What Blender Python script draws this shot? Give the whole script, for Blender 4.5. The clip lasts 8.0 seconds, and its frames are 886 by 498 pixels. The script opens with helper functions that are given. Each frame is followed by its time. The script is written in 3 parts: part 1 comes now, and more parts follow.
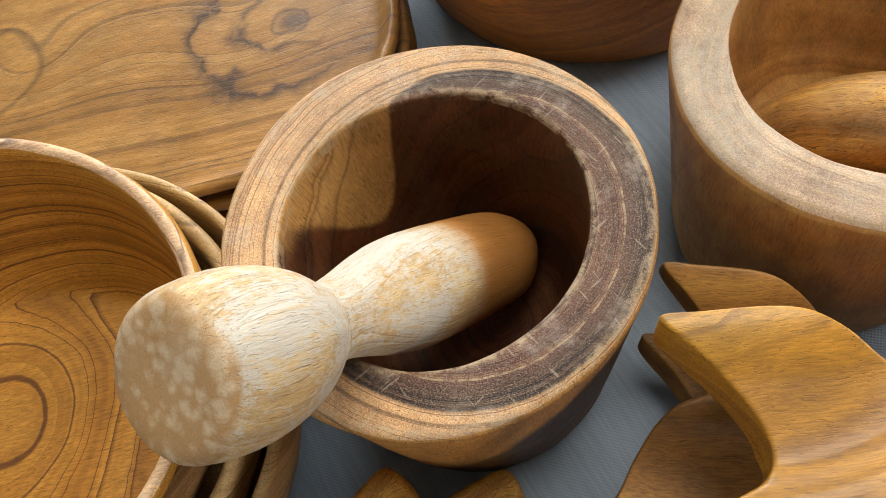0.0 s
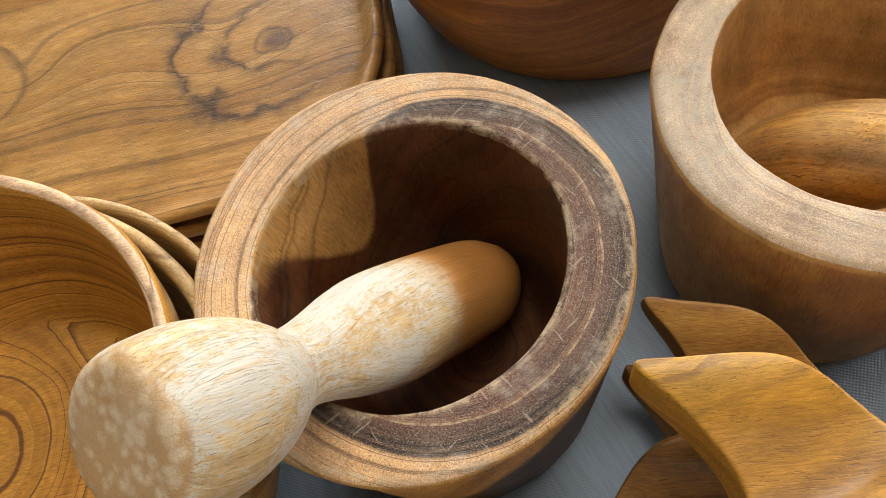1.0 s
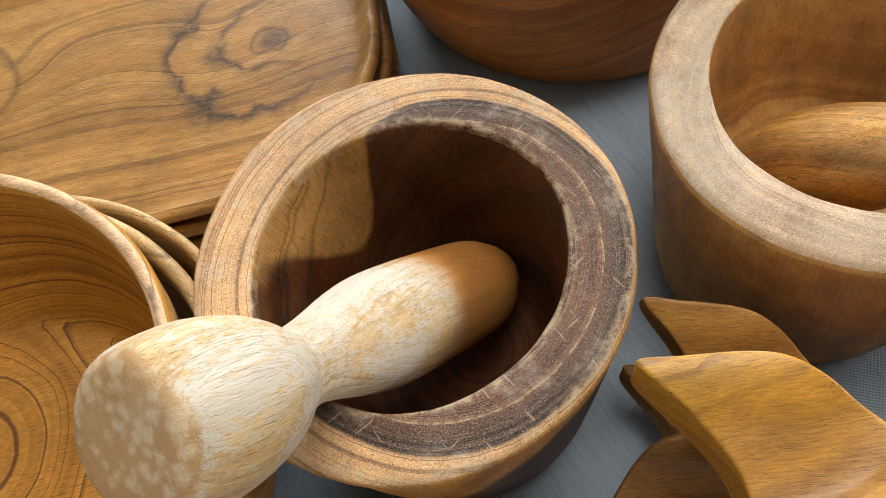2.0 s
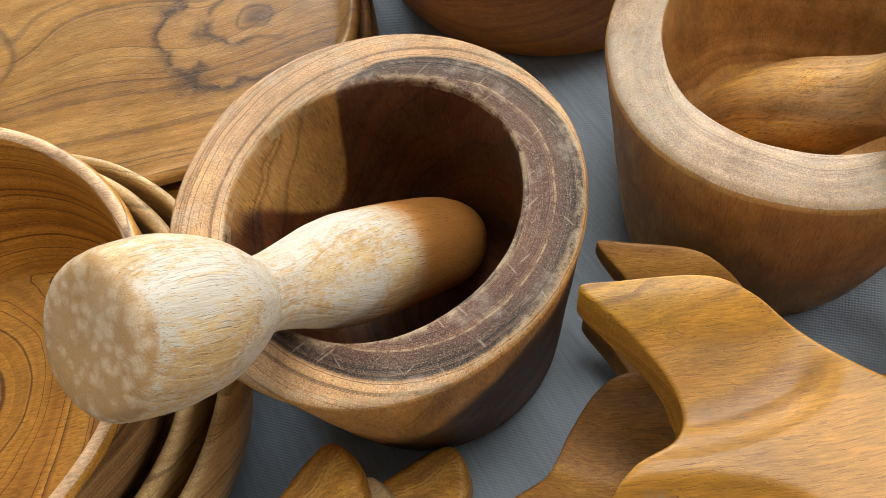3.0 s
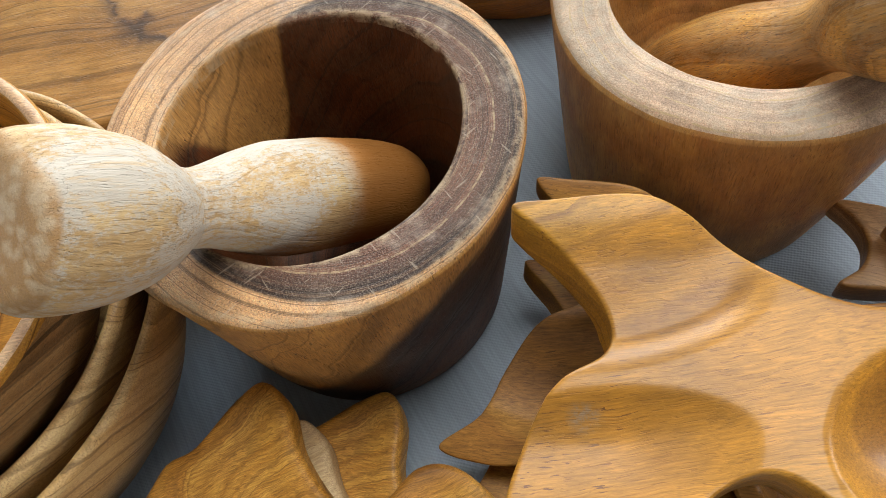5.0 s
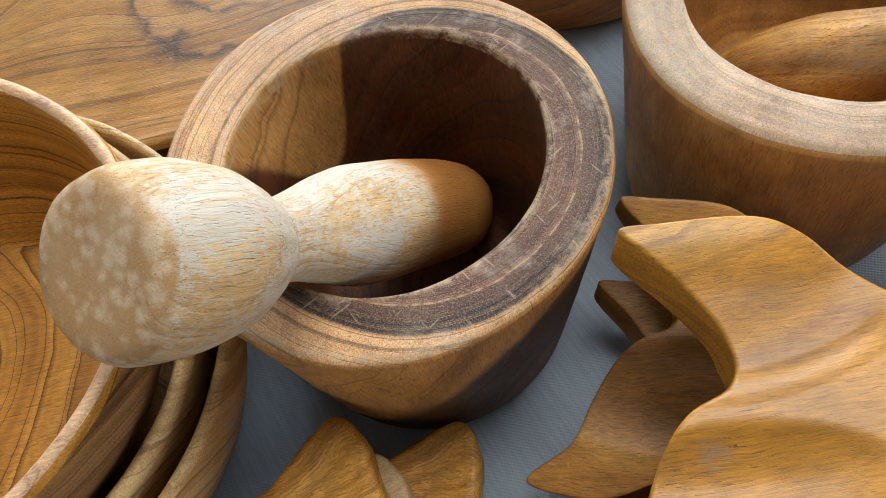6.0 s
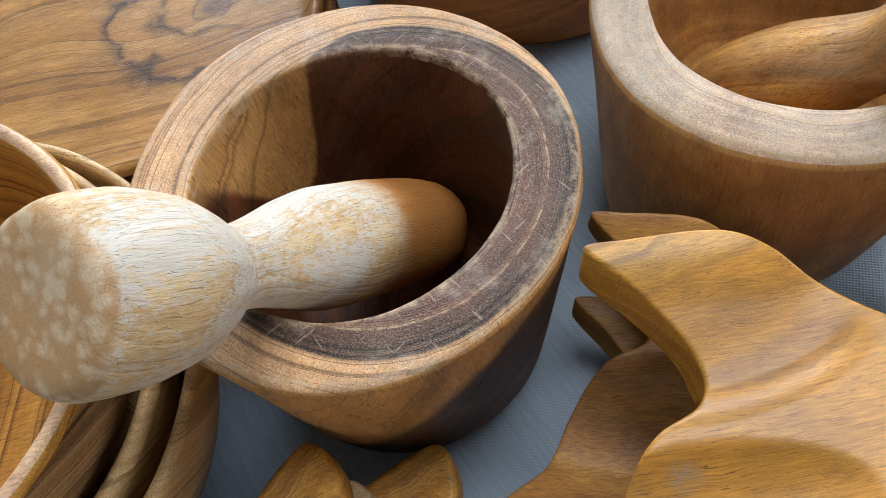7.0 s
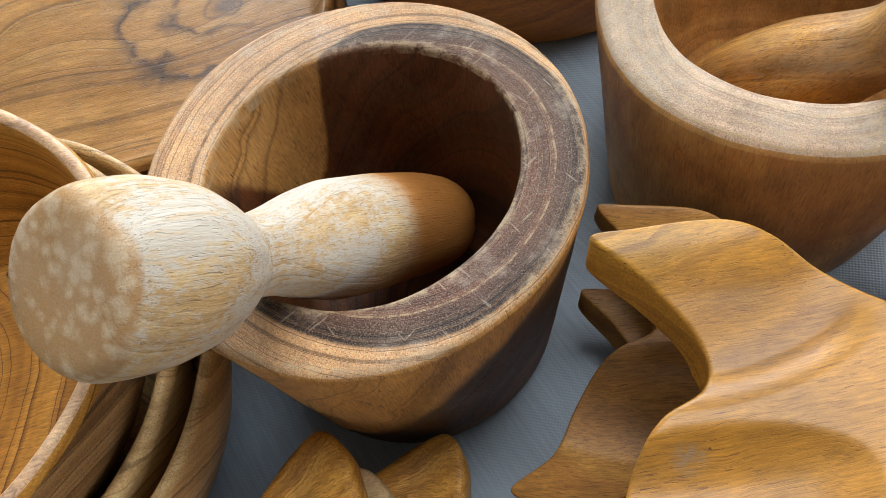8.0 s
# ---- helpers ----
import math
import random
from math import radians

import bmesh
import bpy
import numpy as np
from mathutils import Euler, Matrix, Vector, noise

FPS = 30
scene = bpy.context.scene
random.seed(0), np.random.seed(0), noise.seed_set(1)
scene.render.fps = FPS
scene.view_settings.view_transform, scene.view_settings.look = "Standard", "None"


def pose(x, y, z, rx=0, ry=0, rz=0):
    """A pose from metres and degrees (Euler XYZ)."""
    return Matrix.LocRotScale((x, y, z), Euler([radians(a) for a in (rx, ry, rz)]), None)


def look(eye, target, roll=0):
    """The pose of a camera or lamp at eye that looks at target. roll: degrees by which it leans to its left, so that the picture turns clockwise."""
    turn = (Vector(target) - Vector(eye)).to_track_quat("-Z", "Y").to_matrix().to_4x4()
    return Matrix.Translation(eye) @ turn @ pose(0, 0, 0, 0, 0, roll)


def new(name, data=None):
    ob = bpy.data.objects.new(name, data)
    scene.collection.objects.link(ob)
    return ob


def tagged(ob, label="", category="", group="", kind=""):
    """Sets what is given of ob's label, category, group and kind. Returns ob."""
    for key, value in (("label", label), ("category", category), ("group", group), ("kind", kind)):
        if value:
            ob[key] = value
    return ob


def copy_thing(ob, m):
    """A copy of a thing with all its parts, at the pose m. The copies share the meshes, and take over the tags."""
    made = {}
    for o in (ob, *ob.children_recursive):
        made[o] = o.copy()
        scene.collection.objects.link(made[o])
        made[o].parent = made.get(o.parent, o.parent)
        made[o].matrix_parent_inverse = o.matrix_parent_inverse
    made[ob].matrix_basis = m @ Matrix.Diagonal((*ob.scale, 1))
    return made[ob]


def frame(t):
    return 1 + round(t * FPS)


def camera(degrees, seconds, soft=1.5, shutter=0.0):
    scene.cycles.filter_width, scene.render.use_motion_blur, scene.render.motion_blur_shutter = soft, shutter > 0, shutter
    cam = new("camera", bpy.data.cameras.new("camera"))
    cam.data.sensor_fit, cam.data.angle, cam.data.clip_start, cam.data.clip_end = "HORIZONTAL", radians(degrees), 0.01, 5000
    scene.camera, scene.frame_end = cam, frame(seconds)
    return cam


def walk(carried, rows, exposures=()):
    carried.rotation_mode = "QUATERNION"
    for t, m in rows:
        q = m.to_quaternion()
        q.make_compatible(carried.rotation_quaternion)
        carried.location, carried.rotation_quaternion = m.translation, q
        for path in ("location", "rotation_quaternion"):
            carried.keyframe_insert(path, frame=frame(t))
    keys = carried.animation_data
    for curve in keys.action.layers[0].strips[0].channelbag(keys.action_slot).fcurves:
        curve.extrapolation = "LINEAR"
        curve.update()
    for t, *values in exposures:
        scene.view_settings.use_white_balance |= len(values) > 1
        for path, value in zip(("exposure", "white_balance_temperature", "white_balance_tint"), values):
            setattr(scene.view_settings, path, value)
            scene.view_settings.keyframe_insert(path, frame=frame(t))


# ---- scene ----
cam = camera(60.4, 8.0, soft=0.5)
PATH = [
    (0, (0.03555, -0.12794, 0.32878), (-0.01732, 0.01352, 0.06956), -24.58),
    (0.2, (0.03734, -0.12573, 0.33223), (-0.01612, 0.01533, 0.07292), -24.74),
    (0.5, (0.04084, -0.12037, 0.33233), (-0.01423, 0.01976, 0.07285), -25.47),
    (0.8, (0.04204, -0.12089, 0.33137), (-0.01281, 0.01977, 0.07212), -25.37),
    (1, (0.04658, -0.11306, 0.32835), (-0.00887, 0.02650, 0.06864), -25.90),
    (1.2, (0.04842, -0.11018, 0.32623), (-0.00642, 0.02975, 0.06660), -25.68),
    (2.3, (0.04021, -0.12123, 0.33512), (-0.00905, 0.02004, 0.07509), -23.60),
    (2.5, (0.04348, -0.13103, 0.33993), (-0.00777, 0.01166, 0.08106), -24.15),
    (2.7, (0.05321, -0.13728, 0.33909), (0.00176, 0.00652, 0.08088), -24.06),
    (3, (0.05670, -0.14178, 0.32683), (0.00459, 0.00262, 0.06908), -24.09),
    (3.2, (0.05046, -0.13867, 0.31769), (0.00015, 0.00688, 0.06025), -23.10),
    (3.5, (0.05135, -0.14884, 0.32936), (-0.00024, -0.00086, 0.07355), -22.88),
    (3.7, (0.04339, -0.18067, 0.34394), (-0.00799, -0.02995, 0.08970), -22.04),
    (3.8, (0.04389, -0.20013, 0.35149), (-0.00750, -0.04813, 0.09800), -21.60),
    (4, (0.05473, -0.23089, 0.35671), (0.00574, -0.07854, 0.10296), -20.36),
    (4.2, (0.06634, -0.24467, 0.33521), (0.01795, -0.09097, 0.08216), -19.96),
    (4.5, (0.06903, -0.22537, 0.31300), (0.02395, -0.07259, 0.05878), -19.25),
    (4.8, (0.06895, -0.18657, 0.30707), (0.02746, -0.03678, 0.05051), -18.87),
    (5, (0.06312, -0.16497, 0.30711), (0.02450, -0.01608, 0.04955), -18.30),
    (5.2, (0.05924, -0.14420, 0.30023), (0.02301, 0.00372, 0.04175), -18.03),
    (6.3, (0.02499, -0.15413, 0.30730), (-0.00756, -0.00156, 0.05105), -17.77),
    (6.5, (0.02614, -0.15254, 0.30294), (-0.00614, 0.00138, 0.04747), -17.95),
    (6.8, (0.03290, -0.15093, 0.30128), (0.00049, 0.00401, 0.04644), -18.42),
    (7, (0.04013, -0.14907, 0.30174), (0.00781, 0.00638, 0.04720), -18.63),
    (7.3, (0.04115, -0.15031, 0.30311), (0.00850, 0.00548, 0.04882), -18.88),
    (7.5, (0.03896, -0.15548, 0.30452), (0.00639, 0.00075, 0.05049), -18.75),
    (8, (0.03867, -0.15507, 0.30456), (0.00468, 0.00149, 0.05091), -19.00),
]
TONE = [(0, -0.08, 6760, 10), (3.5, -0.08, 6760, 10), (4.5, -0.08, 6680, 10), (5.0, -0.08, 6470, 10), (5.2, -0.08, 6420, 10), (6.5, -0.08, 6300, 10), (7.0, -0.08, 5850, 10), (7.5, -0.08, 6050, 10), (8.0, -0.08, 6250, 10)]
walk(cam, [(t, look(eye, target, roll)) for t, eye, target, roll in PATH], exposures=TONE)

# ---- light ----
world = bpy.data.worlds.new("daylight")
scene.world = world
world.use_nodes = True
sky = world.node_tree.nodes.new("ShaderNodeTexSky")
sky.sky_type, sky.sun_disc, sky.sun_elevation, sky.sun_rotation = "NISHITA", False, radians(40), radians(20)
world.node_tree.links.new(sky.outputs[0], world.node_tree.nodes["Background"].inputs[0])
world.node_tree.nodes["Background"].inputs[1].default_value = 0.1


def window_light(name, m, w, h, watts, colour):
    lamp = bpy.data.lights.new(name, "AREA")
    lamp.shape, lamp.size, lamp.size_y, lamp.energy, lamp.color = "RECTANGLE", w, h, watts, colour
    ob = new(name, lamp)
    ob.matrix_world = m
    return ob


sun = bpy.data.lights.new("sun", "SUN")
sun.energy, sun.angle, sun.color = 0.6, radians(12), (1.0, 0.95, 0.88)
new("sun", sun).matrix_world = look((1.0, 4.0, 4.0), (0, 0, 0))
window_light("window_light", look((0.2, 4.25, 1.35), (0.1, 0.0, 0.1)), 4.2, 1.9, 300, (0.90, 0.96, 1.0))
window_light("side_window_light", look((-4.25, 0.3, 1.3), (0.0, 0.0, 0.0)), 2.4, 1.4, 24, (0.93, 0.965, 1.0))
window_light("east_window_light", look((4.25, 1.2, 1.55), (0.0, 0.0, 0.0)), 1.7, 1.2, 75, (0.98, 0.985, 1.0))
# Warm overhead fill, added to brighten the tops; no such opening is known.
window_light("overhead_fill", look((0.65, 0.55, 2.27), (0.65, 0.55, 0.0)), 1.3, 1.2, 52, (1.0, 0.965, 0.90))
# Fill from the front, added to lift the near faces; its source is unseen.
window_light("front_fill", look((0.1, -4.25, 1.2), (0.0, 0.0, 0.05)), 3.6, 1.6, 27, (1.0, 0.96, 0.90))


# ---- materials ----
class Nodes:
    """Short names for building a node tree."""

    def __init__(self, name):
        self.mat = bpy.data.materials.new(name)
        self.mat.use_nodes = True
        self.tree = self.mat.node_tree
        self.out = self.tree.nodes["Principled BSDF"]

    def put(self, socket, value):
        if isinstance(value, bpy.types.NodeSocket):
            self.tree.links.new(value, socket)
        elif value is not None:
            if socket.type == "RGBA" and len(value) == 3:
                value = (*value, 1)
            socket.default_value = value

    def math(self, op, a, b=None, c=None):
        n = self.tree.nodes.new("ShaderNodeMath")
        n.operation = op
        for s, v in zip(n.inputs, (a, b, c)):
            self.put(s, v)
        return n.outputs[0]

    def vec(self, op, a, b=None, scale=None):
        n = self.tree.nodes.new("ShaderNodeVectorMath")
        n.operation = op
        self.put(n.inputs[0], a)
        if b is not None:
            self.put(n.inputs[1], b)
        if scale is not None:
            self.put(n.inputs["Scale"], scale)
        return n.outputs["Value"] if op in ("LENGTH", "DISTANCE", "DOT_PRODUCT") else n.outputs["Vector"]

    def noise(self, vector, scale, detail=3, rough=0.55, w=None, colour=False):
        n = self.tree.nodes.new("ShaderNodeTexNoise")
        if w is not None:
            n.noise_dimensions = "1D"
            self.put(n.inputs["W"], w)
        else:
            self.put(n.inputs["Vector"], vector)
        n.inputs["Scale"].default_value, n.inputs["Detail"].default_value, n.inputs["Roughness"].default_value = scale, detail, rough
        return n.outputs["Color" if colour else "Fac"]

    def ramp(self, value, *stops, smooth=False):
        n = self.tree.nodes.new("ShaderNodeValToRGB")
        n.color_ramp.interpolation = "EASE" if smooth else "LINEAR"
        e = n.color_ramp.elements
        while len(e) < len(stops):
            e.new(0.5)
        for k, (at, col) in zip(e, stops):
            k.position, k.color = at, (*col, 1) if isinstance(col, tuple) else (col, col, col, 1)
        self.put(n.inputs[0], value)
        return n.outputs[0]

    def mix(self, fac, a, b, kind="MIX"):
        n = self.tree.nodes.new("ShaderNodeMix")
        n.data_type, n.blend_type = "RGBA", kind
        self.put(n.inputs[0], fac)
        self.put(n.inputs[6], a)
        self.put(n.inputs[7], b)
        return n.outputs[2]

    def coords(self, rot=(0, 0, 0), loc=(0, 0, 0), scale=(1, 1, 1), source=None):
        if source is None:
            source = self.tree.nodes.new("ShaderNodeTexCoord").outputs["Object"]
        m = self.tree.nodes.new("ShaderNodeMapping")
        m.vector_type = "TEXTURE"
        m.inputs["Location"].default_value, m.inputs["Rotation"].default_value = loc, [radians(a) for a in rot]
        m.inputs["Scale"].default_value = scale
        self.put(m.inputs["Vector"], source)
        return m.outputs[0]

    def bump(self, height, strength, distance, normal=None):
        b = self.tree.nodes.new("ShaderNodeBump")
        b.inputs["Strength"].default_value, b.inputs["Distance"].default_value = strength, distance
        self.put(b.inputs["Height"], height)
        self.put(b.inputs["Normal"], normal)
        return b.outputs[0]

    def done(self, colour, rough, normal=None, coat=0.0, spec=0.5):
        self.put(self.out.inputs["Base Color"], colour)
        self.put(self.out.inputs["Roughness"], rough)
        self.put(self.out.inputs["Normal"], normal)
        self.out.inputs["Coat Weight"].default_value = coat
        self.out.inputs["Coat Roughness"].default_value = 0.20
        self.out.inputs["Specular IOR Level"].default_value = spec
        return self.mat


def wood(name, light, mid, dark, rot=(0, 0, 0), pith=(0, 0, 0), rings=260, warp=0.006, lines=0.5, deep=0.5, rough=0.5, coat=0.0, fibre=1.0,
         knots=(), sap=None, dust=None, blotch=0.35, pores=0.5, dashes=0.3, relief=1.0, tip=None, dent=None, flare=-0.03, ends=None, face=None,
         stains=(), thin=0.0, smoke=None, border=0.0, worn=(), eyes=(), wash=None, seed=0.0):
    """Wood cut from a log whose axis is the turned z axis through pith. sap: (radius, softness, light, mid) of the paler wood outside the
    heart, dent: (x, y, size, lift) where it reaches inwards, flare: how the heart narrows downwards. knots: (x, y, z, size, lift).
    dust: (amount, colour) of dry pale scuffs. tip: (z0, z1, colour) an oil-stained end. ends: (z, saturation, value) of sanded end grain
    above z. face: (z, colour, spots) of a worn end above z. stains: (x, y, z, size, colour). thin: pale hairlines along the rings.
    smoke: (x, y, z) of a knot with dark ragged loops round it. border: how dark the heart turns along the sapwood. worn: (radius, width)
    of edges chipped pale. eyes: (x, y, z, radius, width) of round figures. wash: colour of grey weathered patches on end grain."""
    n = Nodes(name)
    p = n.coords(rot, pith)
    shift = n.vec("ADD", p, (seed, seed * 1.7, seed * 0.6))
    wob = n.vec("SUBTRACT", n.noise(shift, 14, 2, 0.5, colour=True), (0.5, 0.5, 0.5))
    fine = n.vec("SUBTRACT", n.noise(shift, 85, 3, 0.6, colour=True), (0.5, 0.5, 0.5))
    q = n.vec("ADD", p, n.vec("ADD", n.vec("SCALE", wob, scale=warp * 2), n.vec("SCALE", fine, scale=warp * 0.3)))
    r = n.vec("LENGTH", n.vec("MULTIPLY", q, (1, 1, 0.0)))
    lifted = r
    obj = n.tree.nodes.new("ShaderNodeTexCoord").outputs["Object"]
    obw = n.vec("ADD", obj, n.vec("SCALE", wob, scale=warp * 1.6))
    high = n.tree.nodes.new("ShaderNodeSeparateXYZ")
    n.put(high.inputs[0], obj)
    high = high.outputs[2]

    def bell(place, at, size):
        d = n.math("DIVIDE", n.vec("DISTANCE", place, at), size)
        return n.math("EXPONENT", n.math("MULTIPLY", n.math("MULTIPLY", d, d), -1.0))

    for x, y, z, size, lift in knots:
        lifted = n.math("ADD", lifted, n.math("MULTIPLY", bell(obw, (x, y, z), size), lift))
    band = n.noise(None, rings * 0.35, 3, 0.6, w=n.math("ADD", lifted, seed))
    line = n.noise(None, rings, 2, 0.5, w=n.math("ADD", lifted, seed + 3.0))
    grain = n.noise(n.vec("MULTIPLY", q, (1, 1, 0.06)), 1700, 3, 0.7)
    pore = n.noise(n.vec("MULTIPLY", q, (1, 1, 0.05)), 2100, 1, 0.5)
    dash = n.noise(n.vec("MULTIPLY", q, (1, 1, 0.075)), 1500, 2, 0.6)
    cloud = n.noise(shift, 22, 4, 0.6)
    low = tuple(m + (d - m) * deep for m, d in zip(mid, dark))
    col = n.ramp(band, (0.30, low), (0.43, mid), (0.57, light), (0.70, mid), smooth=True)
    edge = n.ramp(line, (0.555, 0.0), (0.62, 1.0), (0.645, 1.0), (0.655, 0.0))
    col = n.mix(n.math("MULTIPLY", edge, lines), col, dark)
    if sap:
        radius, soft, sap_light, sap_mid = sap
        pale = n.ramp(band, (0.3, sap_mid), (0.6, sap_light), (0.8, sap_mid), smooth=True)
        pale = n.mix(n.math("MULTIPLY", edge, 0.6), pale, n.mix(0.55, sap_mid, dark))
        reach = n.math("ADD", r, n.math("MULTIPLY", n.math("SUBTRACT", 0.106, high), flare))
        if dent:
            dx, dy, size, lift = dent
            reach = n.math("ADD", reach, n.math("MULTIPLY", bell(n.vec("MULTIPLY", obw, (1, 1, 0)), (dx, dy, 0), size), lift))
        out = n.ramp(n.math("ADD", n.math("MULTIPLY", n.math("SUBTRACT", reach, radius), 1 / (2 * soft)), 0.5), (0.0, 0.0), (1.0, 1.0), smooth=True)
        if border:
            near = n.ramp(n.math("ADD", n.math("MULTIPLY", n.math("SUBTRACT", reach, radius), 60.0), 1.0), (0.25, 0.0), (0.75, 1.0), smooth=True)
            streaky = n.ramp(line, (0.3, 0.65), (0.6, 1.0))
            col = n.mix(n.math("MULTIPLY", n.math("MULTIPLY", n.math("MULTIPLY", near, streaky), border), n.math("GREATER_THAN", n.vec("LENGTH", n.vec("MULTIPLY", obj, (1, 1, 0))), 0.0560)), col, dark)
        col = n.mix(out, col, pale)
    if smoke:
        curl = n.vec("SUBTRACT", n.noise(shift, 36, 2.4, 0.5, colour=True), (0.5, 0.5, 0.5))
        ragged = n.vec("ADD", n.vec("MULTIPLY", n.vec("SUBTRACT", obj, smoke), (0.9, 1.12, 1)), n.vec("SCALE", curl, scale=0.042))
        d = n.vec("LENGTH", ragged)
        close = n.vec("LENGTH", n.vec("ADD", n.vec("SUBTRACT", obj, smoke), n.vec("SCALE", curl, scale=0.012)))
        side = n.tree.nodes.new("ShaderNodeSeparateXYZ")
        n.put(side.inputs[0], n.vec("SUBTRACT", obj, smoke))
        away = n.math("SUBTRACT", n.math("MULTIPLY", side.outputs[0], -0.85), n.math("MULTIPLY", side.outputs[1], 0.5))
        left = n.ramp(n.math("ADD", n.math("MULTIPLY", away, 26.0), 0.35), (0.0, 0.12), (1.0, 1.0))
        patchy = n.ramp(n.noise(shift, 60, 3, 0.6), (0.36, 0.2), (0.52, 1.0))
        for r0, width in ((0.026, 0.0024), (0.0285, 0.0050), (0.052, 0.0020), (0.0545, 0.0055)):
            k = n.math("DIVIDE", n.math("SUBTRACT", d, r0), width)
            ring = n.math("MULTIPLY", n.math("EXPONENT", n.math("MULTIPLY", n.math("MULTIPLY", k, k), -1.0)), 1.0 if width < 0.003 else 0.6)
            col = n.mix(n.math("MULTIPLY", n.math("MULTIPLY", ring, left), patchy), col, dark)
        core = n.ramp(n.math("ADD", close, n.math("MULTIPLY", side.outputs[0], -0.25)), (0.0055, 1.0), (0.0100, 0.0))
        col = n.mix(n.math("MULTIPLY", core, 0.8), col, dark)
        k = n.math("DIVIDE", n.math("SUBTRACT", close, 0.0098), 0.0011)
        col = n.mix(n.math("MULTIPLY", n.math("EXPONENT", n.math("MULTIPLY", n.math("MULTIPLY", k, k), -1.0)), 0.6), col, dark)
    for x, y, z, radius, width in eyes:
        d = n.vec("DISTANCE", n.vec("ADD", obj, n.vec("SCALE", wob, scale=0.022)), (x, y, z))
        k = n.math("DIVIDE", n.math("SUBTRACT", d, radius), width)
        col = n.mix(n.math("MULTIPLY", n.ramp(k, (0.0, 1.0), (0.6, 0.0)), 0.35), col, light)
        col = n.mix(n.math("MULTIPLY", n.math("EXPONENT", n.math("MULTIPLY", n.math("MULTIPLY", k, k), -1.0)), 0.55), col, dark)
    col = n.mix(blotch, col, n.ramp(cloud, (0.3, 0.32), (0.7, 0.70)), "OVERLAY")
    mottle = n.noise(n.vec("MULTIPLY", shift, (1, 1, 0.45)), 95, 5, 0.65)
    col = n.mix(blotch * 0.55, col, n.ramp(mottle, (0.32, 0.22), (0.68, 0.78)), "OVERLAY")
    col = n.mix(0.55 * fibre, col, n.ramp(grain, (0.3, 0.2), (0.7, 0.8)), "OVERLAY")
    col = n.mix(n.math("MULTIPLY", n.ramp(pore, (0.32, 1.0), (0.37, 0.0)), pores), col, n.mix(0.7, col, dark))
    sparse = n.ramp(n.noise(shift, 40, 2), (0.42, 0.0), (0.6, 1.0))
    streak = n.math("MULTIPLY", n.ramp(dash, (0.335, 1.0), (0.36, 0.0)), sparse)
    col = n.mix(n.math("MULTIPLY", streak, dashes), col, dark)
    if ends:
        z0, sat, val = ends
        hsv = n.tree.nodes.new("ShaderNodeHueSaturation")
        hsv.inputs["Saturation"].default_value, hsv.inputs["Value"].default_value = sat, val
        n.put(hsv.inputs["Color"], col)
        facing = n.tree.nodes.new("ShaderNodeSeparateXYZ")
        n.put(facing.inputs[0], n.tree.nodes.new("ShaderNodeNewGeometry").outputs["Normal"])
        sanded = n.math("MULTIPLY", n.math("GREATER_THAN", high, z0), n.math("GREATER_THAN", facing.outputs[2], 0.6))
        col = n.mix(sanded, col, hsv.outputs[0])
        chalk = n.ramp(n.noise(shift, 1900, 3, 0.7), (0.5, 0.0), (0.62, 1.0))
        scuff = n.ramp(n.noise(shift, 60, 4, 0.65), (0.52, 0.0), (0.66, 1.0))
        col = n.mix(n.math("MULTIPLY", n.math("MULTIPLY", n.math("MAXIMUM", n.math("MULTIPLY", chalk, 0.7), scuff), sanded), 0.36), col, (0.52, 0.43, 0.35))
        grit_fine = n.noise(shift, 1250, 3, 0.75)
        col = n.mix(n.math("MULTIPLY", sanded, 0.32 if worn else 0.12), col, n.ramp(grit_fine, (0.36, 0.12), (0.64, 0.88)), "OVERLAY")
        if worn:
            col = n.mix(n.math("MULTIPLY", n.math("MULTIPLY", edge, sanded), lines * 0.6), col, dark)
        if wash:
            grey = n.ramp(n.noise(shift, 17, 4, 0.6), (0.44, 0.0), (0.60, 1.0), smooth=True)
            grit = n.ramp(n.noise(shift, 260, 4, 0.7), (0.40, 0.35), (0.58, 1.0))
            col = n.mix(n.math("MULTIPLY", n.math("MULTIPLY", n.math("MULTIPLY", grey, grit), sanded), 0.62), col, wash)
        nick = n.ramp(n.noise(n.vec("MULTIPLY", shift, (1, 1, 1)), 700, 2, 0.6), (0.36, 1.0), (0.42, 0.0))
        col = n.mix(n.math("MULTIPLY", n.math("MULTIPLY", nick, sanded), 0.18), col, dark)
        for edge_r, width in worn:
            around = n.vec("LENGTH", n.vec("MULTIPLY", n.vec("ADD", obj, n.vec("SCALE", fine, scale=0.005)), (1, 1, 0)))
            k = n.math("DIVIDE", n.math("SUBTRACT", around, edge_r), width)
            lip = n.math("MULTIPLY", n.math("EXPONENT", n.math("MULTIPLY", n.math("MULTIPLY", k, k), -1.0)), n.math("GREATER_THAN", high, z0 + 0.0066))
            torn = n.ramp(n.noise(shift, 150, 5, 0.75), (0.44, 0.0), (0.56, 1.0))
            col = n.mix(n.math("MULTIPLY", n.math("MULTIPLY", lip, torn), 0.6), col, (0.56, 0.42, 0.26))
        scratch_a = n.noise(n.vec("MULTIPLY", n.coords(rot=(0, 0, 35)), (1, 0.09, 1)), 900, 1)
        scratch_b = n.noise(n.vec("MULTIPLY", n.coords(rot=(0, 0, -50)), (1, 0.09, 1)), 800, 1)
